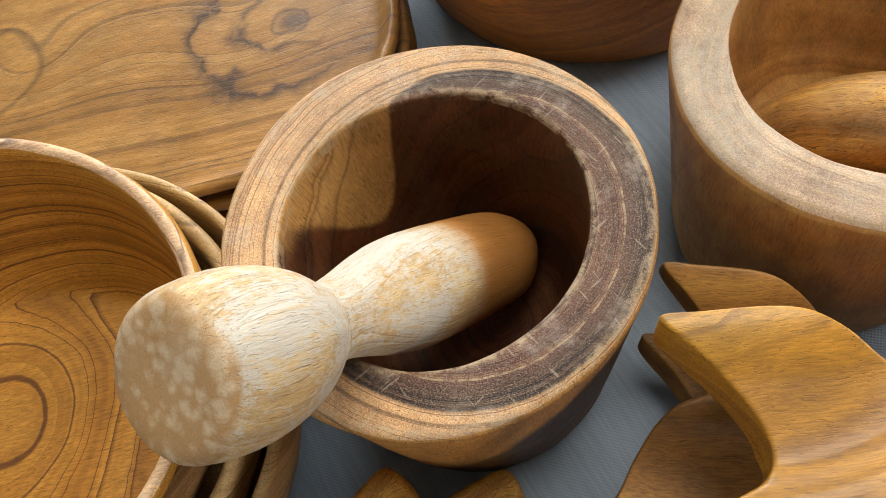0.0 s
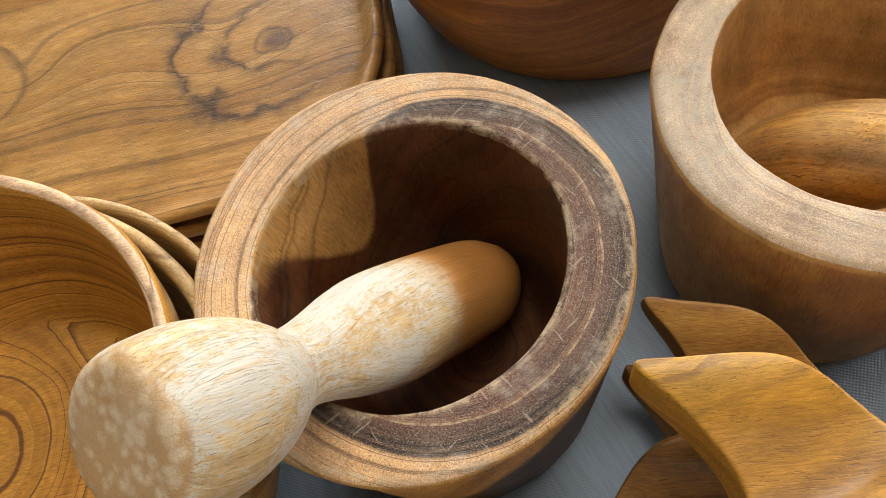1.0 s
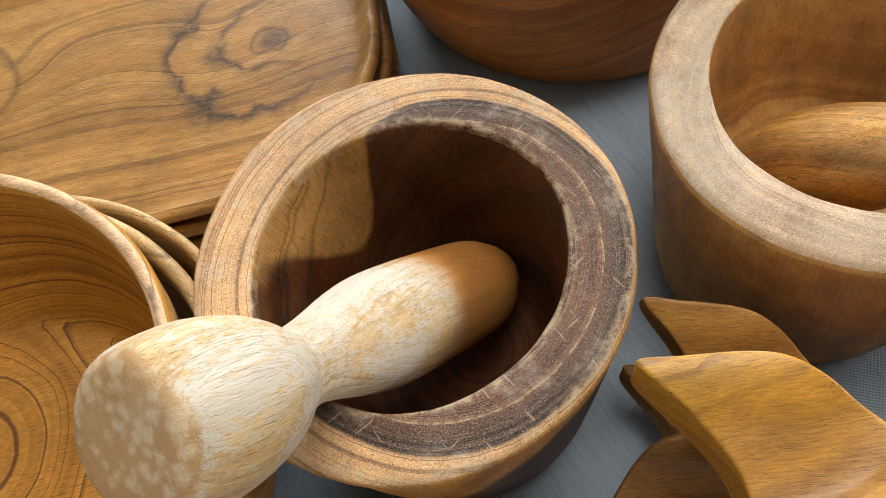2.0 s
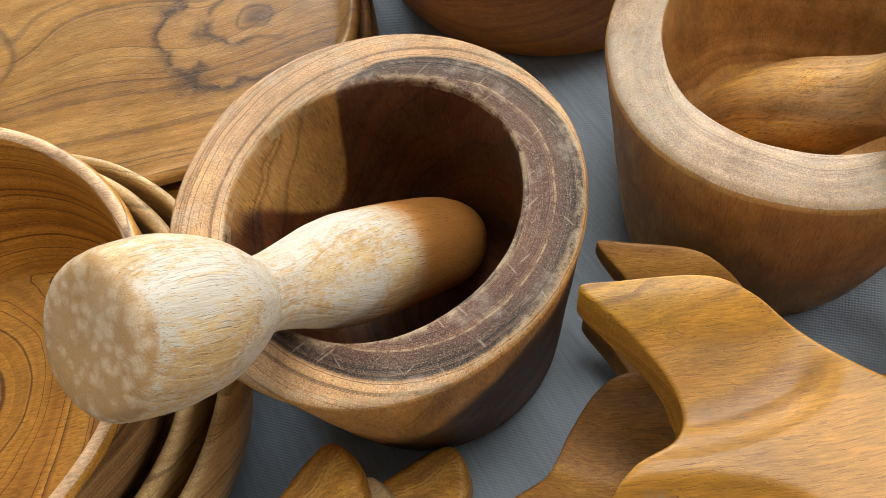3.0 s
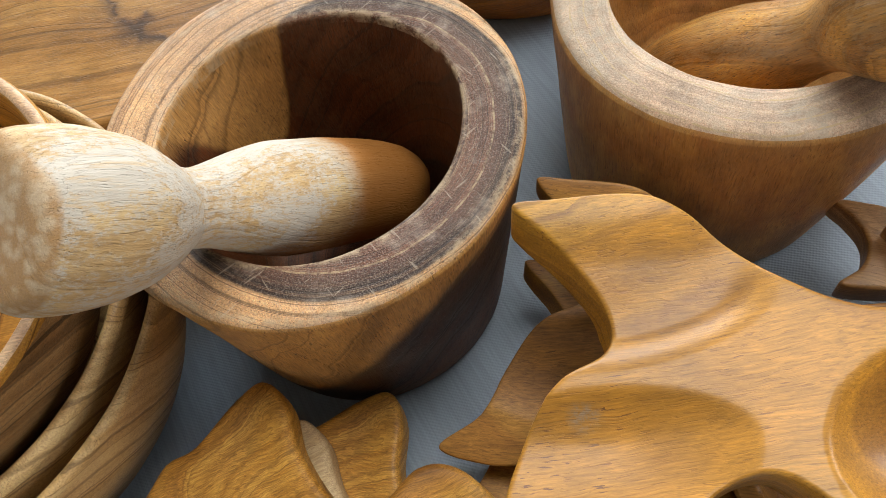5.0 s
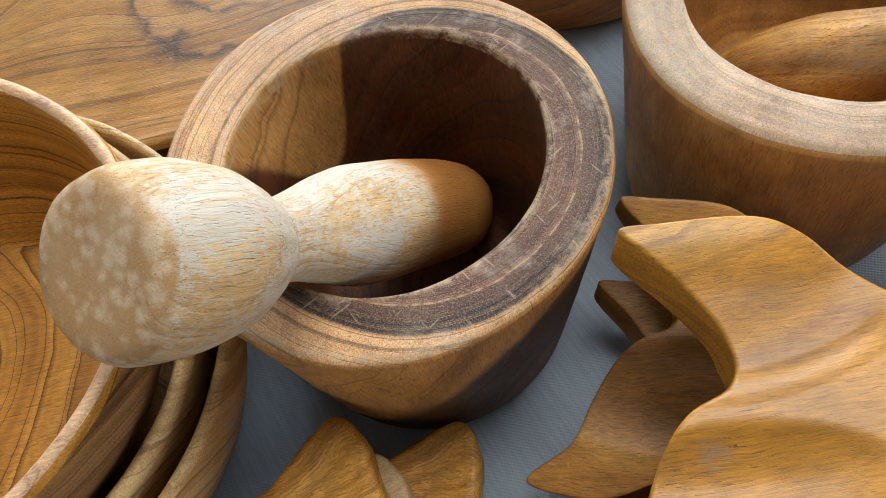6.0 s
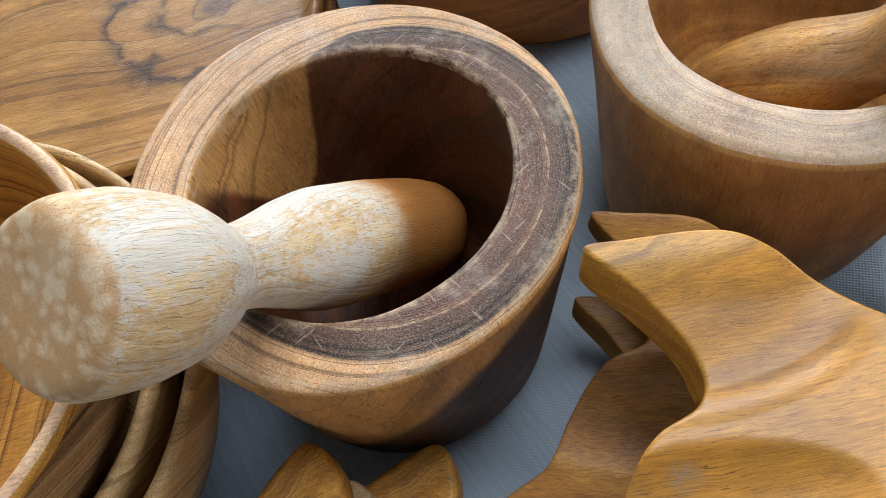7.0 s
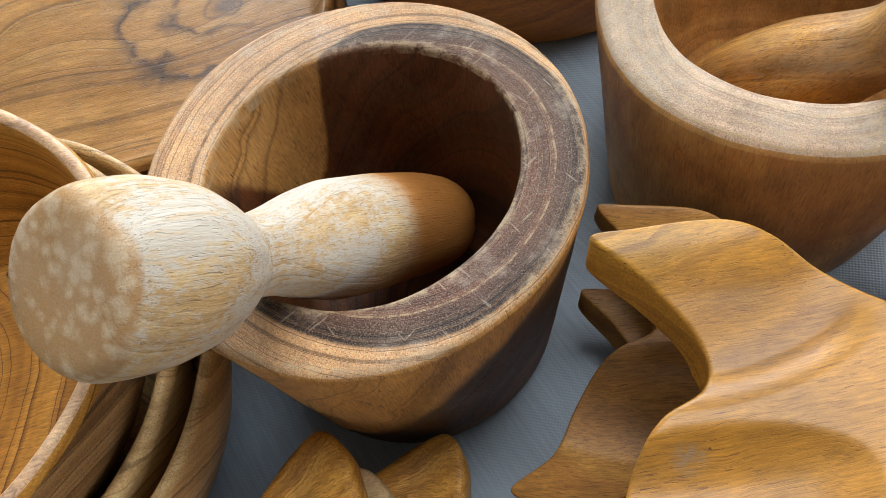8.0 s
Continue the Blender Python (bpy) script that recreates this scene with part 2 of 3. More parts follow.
        cut = n.math("MAXIMUM", n.ramp(scratch_a, (0.70, 0.0), (0.74, 1.0)), n.ramp(scratch_b, (0.71, 0.0), (0.75, 1.0)))
        col = n.mix(n.math("MULTIPLY", n.math("MULTIPLY", cut, sanded), 0.3), col, (0.60, 0.50, 0.38))
        if thin:
            hair = n.math("MULTIPLY", n.ramp(line, (0.395, 0.0), (0.415, 1.0), (0.43, 1.0), (0.45, 0.0)), n.ramp(n.noise(shift, 240, 3, 0.7), (0.40, 0.15), (0.56, 1.0)))
            col = n.mix(n.math("MULTIPLY", n.math("MULTIPLY", hair, sanded), thin), col, (0.54, 0.40, 0.22))
    if tip:
        z0, z1, stain = tip
        zz = n.math("ADD", high, n.math("MULTIPLY", n.math("SUBTRACT", n.noise(shift, 45, 4, 0.65), 0.5), 0.016))
        col = n.mix(n.math("MULTIPLY", n.ramp(n.math("DIVIDE", n.math("SUBTRACT", zz, z0), z1 - z0), (0.0, 0.0), (1.0, 1.0), smooth=True), 0.9), col, stain)
    if dust:
        amount, pale = dust
        speck = n.noise(n.vec("MULTIPLY", shift, (1, 1, 0.5)), 560, 6, 0.78)
        field = n.noise(shift, 30, 2, 0.5)
        mask = n.ramp(n.math("ADD", n.math("MULTIPLY", speck, 0.55), n.math("MULTIPLY", field, 0.45)), (0.435, 0.0), (0.525, 1.0))
        furrow = n.noise(n.vec("MULTIPLY", q, (1, 1, 0.07)), 620, 3, 0.6)
        mask = n.math("MULTIPLY", mask, n.ramp(furrow, (0.34, 0.45), (0.46, 1.0)))
        if tip:
            mask = n.math("MULTIPLY", mask, n.ramp(n.math("DIVIDE", n.math("SUBTRACT", zz, z0), z1 - z0), (0.0, 1.0), (0.8, 0.0)))
        col = n.mix(n.math("MULTIPLY", mask, amount), col, pale)
    if face:
        z0, base, spots = face
        cell = n.tree.nodes.new("ShaderNodeTexVoronoi")
        cell.inputs["Scale"].default_value = 250
        n.put(cell.inputs["Vector"], n.vec("ADD", p, n.vec("SCALE", fine, scale=0.004)))
        dot = n.ramp(n.math("ADD", cell.outputs["Distance"], n.math("MULTIPLY", n.math("SUBTRACT", n.noise(shift, 110, 6, 0.7), 0.5), 2.3)), (0.10, 1.0), (0.58, 0.0))
        end = n.mix(n.math("MULTIPLY", dot, 0.68), base, spots)
        end = n.mix(n.math("MULTIPLY", n.ramp(n.noise(shift, 34, 4), (0.50, 0.0), (0.64, 1.0)), 0.2), end, spots)
        end = n.mix(0.3, end, n.ramp(grain, (0.3, 0.3), (0.7, 0.7)), "OVERLAY")
        zf = n.math("ADD", high, n.math("MULTIPLY", n.math("SUBTRACT", n.noise(shift, 90, 3), 0.5), 0.004))
        col = n.mix(n.math("MULTIPLY", n.ramp(n.math("DIVIDE", n.math("SUBTRACT", zf, z0), 0.0015), (0.0, 0.0), (1.0, 1.0)), 0.9), col, end)
    rag = n.vec("ADD", obj, n.vec("SCALE", fine, scale=0.008))
    for x, y, z, size, stain in stains:
        col = n.mix(n.math("MULTIPLY", n.math("MULTIPLY", n.ramp(bell(rag, (x, y, z), size), (0.15, 0.0), (0.75, 1.0)), n.ramp(n.noise(shift, 480, 4, 0.75), (0.40, 0.1), (0.58, 1.0))), 0.75), col, stain)
    h = n.math("ADD", n.math("MULTIPLY", grain, 0.6), n.math("MULTIPLY", n.ramp(pore, (0.30, 0.0), (0.38, 1.0)), 0.8))
    h = n.math("ADD", h, n.math("MULTIPLY", streak, -0.8))
    h = n.math("ADD", h, n.math("MULTIPLY", edge, -0.3))
    if ends:
        h = n.math("ADD", h, n.math("MULTIPLY", n.math("MULTIPLY", grit_fine, sanded), 1.0 if worn else 0.3))
    normal = n.bump(h, 0.4 * relief, 0.0006)
    normal = n.bump(n.noise(shift, 60, 3, 0.5), 0.25 * relief, 0.0012, normal)
    ro = n.math("ADD", n.math("MULTIPLY", n.math("SUBTRACT", cloud, 0.5), 0.35), rough)
    return n.done(col, ro, normal, coat, 0.32)


def cloth(name):
    n = Nodes(name)
    p = n.coords(rot=(0, 0, 28))
    sep = n.tree.nodes.new("ShaderNodeSeparateXYZ")
    n.put(sep.inputs[0], n.vec("ADD", p, n.vec("SCALE", n.noise(p, 30, 2, colour=True), scale=0.0012)))
    wx = n.math("SINE", n.math("MULTIPLY", sep.outputs[0], 3600))
    wy = n.math("SINE", n.math("MULTIPLY", sep.outputs[1], 3600))
    weave = n.math("MULTIPLY", wx, wy)
    cloud = n.noise(p, 9, 4, 0.6)
    col = n.ramp(cloud, (0.3, (0.262, 0.325, 0.395)), (0.7, (0.31, 0.38, 0.455)))
    col = n.mix(n.ramp(weave, (0.0, 0.12), (1.0, 0.0)), col, (0.13, 0.155, 0.2))
    thread = n.noise(n.vec("MULTIPLY", p, (1, 0.05, 1)), 900, 2)
    col = n.mix(0.25, col, n.ramp(thread, (0.3, 0.3), (0.7, 0.7)), "OVERLAY")
    normal = n.bump(weave, 0.25, 0.0004)
    return n.done(col, 0.62, normal, 0.0, 0.45)


def plain(name, a, b, scale, rough):
    n = Nodes(name)
    p = n.coords()
    big = n.noise(p, scale, 5, 0.6)
    return n.done(n.ramp(big, (0.3, a), (0.7, b)), rough, n.bump(n.noise(p, scale * 30, 3), 0.2, 0.002))


M_MORTAR = wood("mortar_wood", (0.120, 0.036, 0.010), (0.075, 0.022, 0.006), (0.020, 0.0105, 0.007), pith=(0.0106, -0.0024, 0), rings=420, warp=0.0032,
                lines=0.6, rough=0.5, sap=(0.0661, 0.0009, (0.55, 0.285, 0.085), (0.42, 0.20, 0.052)), dent=(-0.036, 0.042, 0.024, 0.0155), flare=-0.06,
                ends=(0.0950, 0.86, 1.22), dust=(0.06, (0.48, 0.36, 0.22)), blotch=0.6, thin=0.55, dashes=0.8, border=0.85,
                worn=((0.0558, 0.0014), (0.0752, 0.0012)), relief=1.5, seed=1.0)
M_MORTAR_PALE = wood("pale_mortar_wood", (0.56, 0.305, 0.095), (0.41, 0.200, 0.055), (0.17, 0.072, 0.020), pith=(0.012, 0.008, 0), rings=230, warp=0.005,
                     lines=0.3, rough=0.5, ends=(0.0950, 0.62, 1.25), dust=(0.12, (0.52, 0.41, 0.26)), blotch=0.9, thin=0.95, dashes=0.6,
                     worn=((0.0585, 0.0018), (0.0690, 0.0012)), wash=(0.47, 0.42, 0.335), relief=1.4, fibre=0.65, seed=2.0)
M_PESTLE = wood("pestle_wood", (0.57, 0.405, 0.205), (0.48, 0.315, 0.140), (0.25, 0.145, 0.058), pith=(0.05, 0.03, 0), rings=200, warp=0.003, lines=0.15, deep=0.4,
                rough=0.65, dust=(0.86, (0.55, 0.52, 0.455)), blotch=0.35, tip=(-0.110, -0.136, (0.36, 0.135, 0.020)), relief=1.7, pores=0.35, dashes=0.5, fibre=0.5,
                face=(-0.0066, (0.40, 0.225, 0.085), (0.62, 0.50, 0.34)), stains=((-0.0225, -0.0080, -0.0110, 0.011, (0.07, 0.05, 0.04)),), seed=3.0)
M_PESTLE_WARM = wood("warm_pestle_wood", (0.52, 0.265, 0.062), (0.37, 0.170, 0.036), (0.08, 0.036, 0.012), pith=(0.02, 0.015, 0), rings=300, warp=0.004,
                     lines=0.3, rough=0.42, coat=0.15, dust=(0.28, (0.56, 0.42, 0.25)), dashes=1.0, pores=0.9, blotch=0.95, relief=1.4, seed=4.0)
M_BOWL = wood("bowl_wood", (0.48, 0.235, 0.038), (0.38, 0.17, 0.023), (0.11, 0.040, 0.010), rot=(84, 0, 15), pith=(0.0, 0.01, -0.30), rings=300,
              warp=0.003, lines=0.9, deep=0.25, rough=0.5, coat=0.03, knots=((0.004, 0.010, 0.008, 0.045, 0.028),), ends=(0.0820, 0.7, 1.3), dashes=0.5, seed=5.0)
M_BOWL_PALE = wood("pale_bowl_wood", (0.57, 0.385, 0.175), (0.45, 0.28, 0.11), (0.12, 0.065, 0.027), rot=(62, 0, -30), pith=(0.0, 0.05, -0.10), rings=150,
                   warp=0.009, lines=0.6, deep=0.35, rough=0.45, coat=0.1, dashes=0.8, seed=6.0)
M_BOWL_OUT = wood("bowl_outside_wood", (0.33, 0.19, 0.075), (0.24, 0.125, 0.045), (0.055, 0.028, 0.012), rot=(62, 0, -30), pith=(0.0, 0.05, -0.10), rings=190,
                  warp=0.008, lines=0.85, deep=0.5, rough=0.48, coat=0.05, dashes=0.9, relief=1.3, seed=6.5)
M_BOWL_RED = wood("dark_bowl_wood", (0.52, 0.190, 0.026), (0.40, 0.130, 0.017), (0.12, 0.04, 0.008), rot=(80, 0, 70), pith=(0, 0.05, -0.12), rings=170,
                  warp=0.010, lines=0.35, rough=0.4, coat=0.08, seed=7.0)
M_TRAY = wood("tray_wood", (0.385, 0.205, 0.060), (0.315, 0.155, 0.040), (0.065, 0.036, 0.019), rot=(0, 89, -3), pith=(0, 0.30, -0.03), rings=80, warp=0.003,
              lines=0.5, deep=0.15, rough=0.36, coat=0.12, knots=((0.060, -0.008, 0.01, 0.040, -0.020), (-0.07, 0.015, 0.01, 0.03, -0.03)),
              smoke=(0.087, -0.010, 0.0095), eyes=((-0.098, 0.014, 0.0085, 0.034, 0.0022),), blotch=0.45, seed=8.0)
M_FISH = wood("fish_dish_wood", (0.51, 0.256, 0.028), (0.42, 0.192, 0.019), (0.14, 0.055, 0.012), rot=(0, 86, 4), pith=(0, 0.02, -0.16), rings=120, warp=0.005,
              lines=0.5, deep=0.3, rough=0.44, coat=0.25, knots=((0.080, -0.022, -0.015, 0.024, 0.060),), relief=0.5, dashes=1.0, fibre=0.9, blotch=0.6,
              stains=((-0.041, 0.040, 0.0, 0.0035, (0.16, 0.13, 0.11)), (-0.030, -0.006, -0.003, 0.004, (0.24, 0.18, 0.12))), seed=9.0)
# Browner fish dish wood, its colour also darkened for the shade low in the stack.
M_FISH_BROWN_SHADED = wood("shaded_brown_fish_dish_wood", (0.35, 0.175, 0.036), (0.27, 0.122, 0.024), (0.09, 0.038, 0.011), rot=(0, 86, 4), pith=(0, 0.02, -0.16), rings=120,
                    warp=0.006, lines=0.3, deep=0.4, rough=0.48, coat=0.06, relief=0.5, dashes=0.8, fibre=1.2, blotch=0.5, seed=12.0)
M_LEAF = wood("leaf_dish_wood", (0.52, 0.27, 0.050), (0.38, 0.175, 0.027), (0.17, 0.07, 0.014), rot=(0, 80, 20), pith=(0, 0.0, -0.07), rings=190, warp=0.014,
              lines=0.45, deep=0.75, rough=0.46, coat=0.05, knots=((-0.080, 0.035, 0, 0.03, 0.025),), relief=0.9, dashes=0.7, fibre=1.4, blotch=0.5, seed=10.0)
M_LEAF_PALE = wood("pale_leaf_dish_wood", (0.58, 0.43, 0.24), (0.50, 0.35, 0.18), (0.26, 0.16, 0.07), rot=(0, 80, 20), pith=(0, 0.0, -0.07), rings=190, warp=0.01,
                   lines=0.3, rough=0.45, coat=0.05, seed=13.0)
M_TAIL = wood("hooked_dish_wood", (0.42, 0.25, 0.10), (0.32, 0.17, 0.06), (0.12, 0.055, 0.02), rot=(0, 84, -20), pith=(0, 0.02, -0.12), rings=150, warp=0.008,
              lines=0.3, deep=0.4, rough=0.42, coat=0.1, relief=0.7, dashes=0.8, blotch=0.5, seed=14.0)
M_CLOTH = cloth("grey_blue_cloth")
M_TABLE = wood("table_wood", (0.3, 0.2, 0.12), (0.25, 0.16, 0.09), (0.12, 0.07, 0.04), rot=(0, 90, 0), rings=60, warp=0.02, seed=11.0)
M_WALL = plain("wall_paint", (0.36, 0.34, 0.31), (0.42, 0.40, 0.37), 2.0, 0.8)
M_FLOOR = plain("concrete", (0.24, 0.23, 0.22), (0.30, 0.29, 0.28), 3.0, 0.7)


# ---- building helpers ----
def part(name, bm, material, parent=None, label="", smooth=True):
    me = bpy.data.meshes.new(name)
    bm.to_mesh(me)
    bm.free()
    me.materials.append(material)
    if smooth:
        me.shade_smooth()
        me.set_sharp_from_angle(angle=radians(52))
    ob = new(name, me)
    ob.parent = parent
    if label:
        ob["label"] = label
    return ob


def box(lo, hi, bm=None):
    bm = bm or bmesh.new()
    lo, hi = Vector(lo), Vector(hi)
    bmesh.ops.create_cube(bm, size=1, matrix=Matrix.Translation((lo + hi) / 2) @ Matrix.Diagonal((*(hi - lo), 1)))
    return bm


def smooth_line(points, steps, closed=False):
    """A Catmull-Rom curve through points, steps pieces to a span."""
    pts, out, n = [Vector(p) for p in points], [], len(points)
    for i in range(n if closed else n - 1):
        a, b, c, d = [pts[(i + k) % n if closed else min(max(i + k, 0), n - 1)] for k in (-1, 0, 1, 2)]
        for s in range(steps):
            t = s / steps
            out.append(0.5 * (2 * b + (c - a) * t + (2 * a - 5 * b + 4 * c - d) * t * t + (3 * b - a - 3 * c + d) * t ** 3))
    if not closed:
        out.append(pts[-1])
    return out


def lathe(profile, turns=128, uneven=0.0, seed=0.0, ring_shaped=False):
    """A turned body: profile of (radius, height), closed at the axis at both ends, or a ring whose profile closes on itself. uneven:
    hand-made waviness in metres."""
    bm = bmesh.new()
    rings = []
    for r, z in profile:
        if r < 1e-5:
            rings.append([bm.verts.new((0, 0, z))])
            continue
        ring = []
        for k in range(turns):
            a = 2 * math.pi * k / turns
            w = uneven * noise.noise((math.cos(a) * 1.3 + seed, math.sin(a) * 1.3, z * 14 + seed))
            w += uneven * 0.25 * noise.noise((math.cos(a) * 5 + seed, math.sin(a) * 5, z * 60))
            rr = r + w
            ring.append(bm.verts.new((rr * math.cos(a), rr * math.sin(a), z + (uneven * 0.5 * noise.noise((math.cos(a) + seed, math.sin(a), 3.0)) if z > 0.004 else 0))))
        rings.append(ring)
    if ring_shaped:
        rings.append(rings[0])
    for lo, hi in zip(rings, rings[1:]):
        for k in range(turns):
            a, b = lo[k % len(lo)], lo[(k + 1) % len(lo)]
            c, d = hi[(k + 1) % len(hi)], hi[k % len(hi)]
            bm.faces.new([v for i, v in enumerate((a, b, c, d)) if v not in (a, b, c, d)[:i]])
    bmesh.ops.recalc_face_normals(bm, faces=bm.faces)
    return bm


def slab(outline, top, bottom, edge=0.003, step=0.004, skirt=None):
    """A carved piece: outline in plan, top(x, y, d) and bottom(x, y, d) give heights, d is the way in from the rim, skirt(x, y, normal)
    how far the foot of the side stands out."""
    from mathutils.geometry import delaunay_2d_cdt
    n = len(outline)
    loop = np.array([(p[0], p[1]) for p in outline])
    nxt, prv = np.roll(loop, -1, 0), np.roll(loop, 1, 0)
    tang = nxt - prv
    tang /= np.linalg.norm(tang, axis=1)[:, None]
    area = 0.5 * np.sum(loop[:, 0] * nxt[:, 1] - nxt[:, 0] * loop[:, 1])
    inward = np.stack([-tang[:, 1], tang[:, 0]], 1) * (1 if area > 0 else -1)
    seg_a, seg_d = loop, nxt - loop

    def inside(p):
        x, y = p
        hit = ((loop[:, 1] > y) != (nxt[:, 1] > y)) & (x < seg_d[:, 0] * (y - loop[:, 1]) / (seg_d[:, 1] + 1e-12) + loop[:, 0])
        return hit.sum() % 2 == 1

    def depth(p):
        t = np.clip(((p - seg_a) * seg_d).sum(1) / (seg_d ** 2).sum(1), 0, 1)
        return np.sqrt((((seg_a + t[:, None] * seg_d) - p) ** 2).sum(1).min())

    pts, deep = [tuple(p) for p in loop], [0.0] * n
    for off in (0.12, 0.35, 0.7, 1.15):
        for p in loop + inward * edge * off:
            if inside(p) and (d := depth(p)) > edge * off * 0.9:
                pts.append(tuple(p))
                deep.append(d)
    lo, hi = loop.min(0), loop.max(0)
    row = 0
    y = lo[1]
    while y < hi[1]:
        x = lo[0] + (step / 2 if row % 2 else 0)
        while x < hi[0]:
            p = np.array((x, y))
            if inside(p) and (d := depth(p)) > edge * 1.7:
                pts.append((x, y))
                deep.append(d)
            x += step
        y += step * 0.87
        row += 1
    verts, _, tris, *_ = delaunay_2d_cdt([Vector(p) for p in pts], [(i, (i + 1) % n) for i in range(n)], [list(range(n))], 1, 1e-7)
    deep = [0.0 if i < n else depth(np.array(v)) for i, v in enumerate(verts)]
    bm = bmesh.new()
    up = [bm.verts.new((v.x, v.y, top(v.x, v.y, d))) for v, d in zip(verts, deep)]
    dn = [bm.verts.new((v.x, v.y, bottom(v.x, v.y, d))) for v, d in zip(verts, deep)]
    if skirt:
        for i in range(n):
            dn[i].co.xy -= Vector(inward[i]) * skirt(loop[i][0], loop[i][1], inward[i])
    for t in tris:
        bm.faces.new([up[i] for i in t])
        bm.faces.new([dn[i] for i in reversed(t)])
    for i in range(n):
        j = (i + 1) % n
        bm.faces.new((up[j], up[i], dn[i], dn[j]))
    bmesh.ops.recalc_face_normals(bm, faces=bm.faces)
    return bm


def soft_edge(d, radius):
    """How far a rounded rim of that radius drops at d from the edge."""
    k = max(0.0, 1 - d / radius)
    return radius * (1 - math.sqrt(max(0.0, 1 - k * k)))


def ramp01(x, a, b):
    t = min(1.0, max(0.0, (x - a) / (b - a)))
    return t * t * (3 - 2 * t)


# ---- the room ----
def slab_box(name, lo, hi, material, label):
    return tagged(part(name, box(lo, hi), material, smooth=False), label, kind="structure")


slab_box("floor", (-4.6, -4.6, -0.85), (4.6, 4.6, -0.75), M_FLOOR, "grey concrete floor under the table")


def with_opening(name, axis, at, lo, hi, z0, z1, label):
    """A wall or ceiling 0.2 thick with one opening; axis: the way that it faces."""
    bm = bmesh.new()
    low, high = (-4.4, 4.4) if axis == "z" else (-0.75, 2.3)
    for a0, a1, b0, b1 in ((-4.4, lo, low, high), (hi, 4.4, low, high), (lo, hi, low, z0), (lo, hi, z1, high)):
        c0, c1 = sorted((at, at + math.copysign(0.2, at)))
        first = {"y": (a0, c0, b0), "x": (c0, a0, b0), "z": (a0, b0, c0)}[axis]
        last = {"y": (a1, c1, b1), "x": (c1, a1, b1), "z": (a1, b1, c1)}[axis]
        box(first, last, bm)
    return tagged(part(name, bm, M_WALL, smooth=False), label, kind="structure")


with_opening("wall_north", "y", 4.4, -1.95, 2.35, 0.35, 2.25, "off-white wall with a wide window opening")
# The south wall is out of view; its opening serves the added front fill.
with_opening("wall_south", "y", -4.4, -1.8, 2.0, 0.3, 2.1, "unseen off-white wall with a wide opening for the front fill")
with_opening("wall_east", "x", 4.4, 0.3, 2.1, 0.9, 2.2, "off-white wall with a small window opening")
with_opening("wall_west", "x", -4.4, -0.95, 1.55, 0.55, 2.05, "off-white wall with a window opening")
# Unseen ceiling, opened only to let the added overhead fill through.
with_opening("ceiling", "z", 2.3, 0.0, 1.3, -0.05, 1.15, "unseen plain ceiling with an opening for the overhead fill")

# ---- the table and its cloth ----
table = tagged(new("table"), "wooden display table under a grey-blue cloth", "table")
part("tabletop", box((-0.8, -0.75, -0.045), (0.9, 0.75, -0.008)), M_TABLE, table, smooth=False)
for sx in (-0.72, 0.82):
    for sy in (-0.67, 0.67):
        part("leg", box((sx - 0.03, sy - 0.03, -0.75), (sx + 0.03, sy + 0.03, -0.045)), M_TABLE, table, smooth=False)


def make_cloth():
    bm = bmesh.new()
    bmesh.ops.create_grid(bm, x_segments=220, y_segments=200, size=1, matrix=Matrix.Translation((0.05, 0, 0)) @ Matrix.Diagonal((0.9, 0.8, 1, 1)))
    for v in bm.verts:
        x, y = v.co.xy
        z = 0.0012 * noise.noise((x * 9, y * 9, 0.3)) + 0.0006 * noise.noise((x * 30, y * 22, 1.3))
        out = max(abs(x - 0.05) - 0.86, abs(y) - 0.76, 0)
        v.co.z = min(z, 0.0004) - 0.0008 - (0.25 * ramp01(out, 0.0, 0.04) if out > 0 else 0)
    bmesh.ops.recalc_face_normals(bm, faces=bm.faces)
    return part("tablecloth", bm, M_CLOTH)


tagged(make_cloth(), "grey-blue woven tablecloth spread over the display table", "tablecloth")


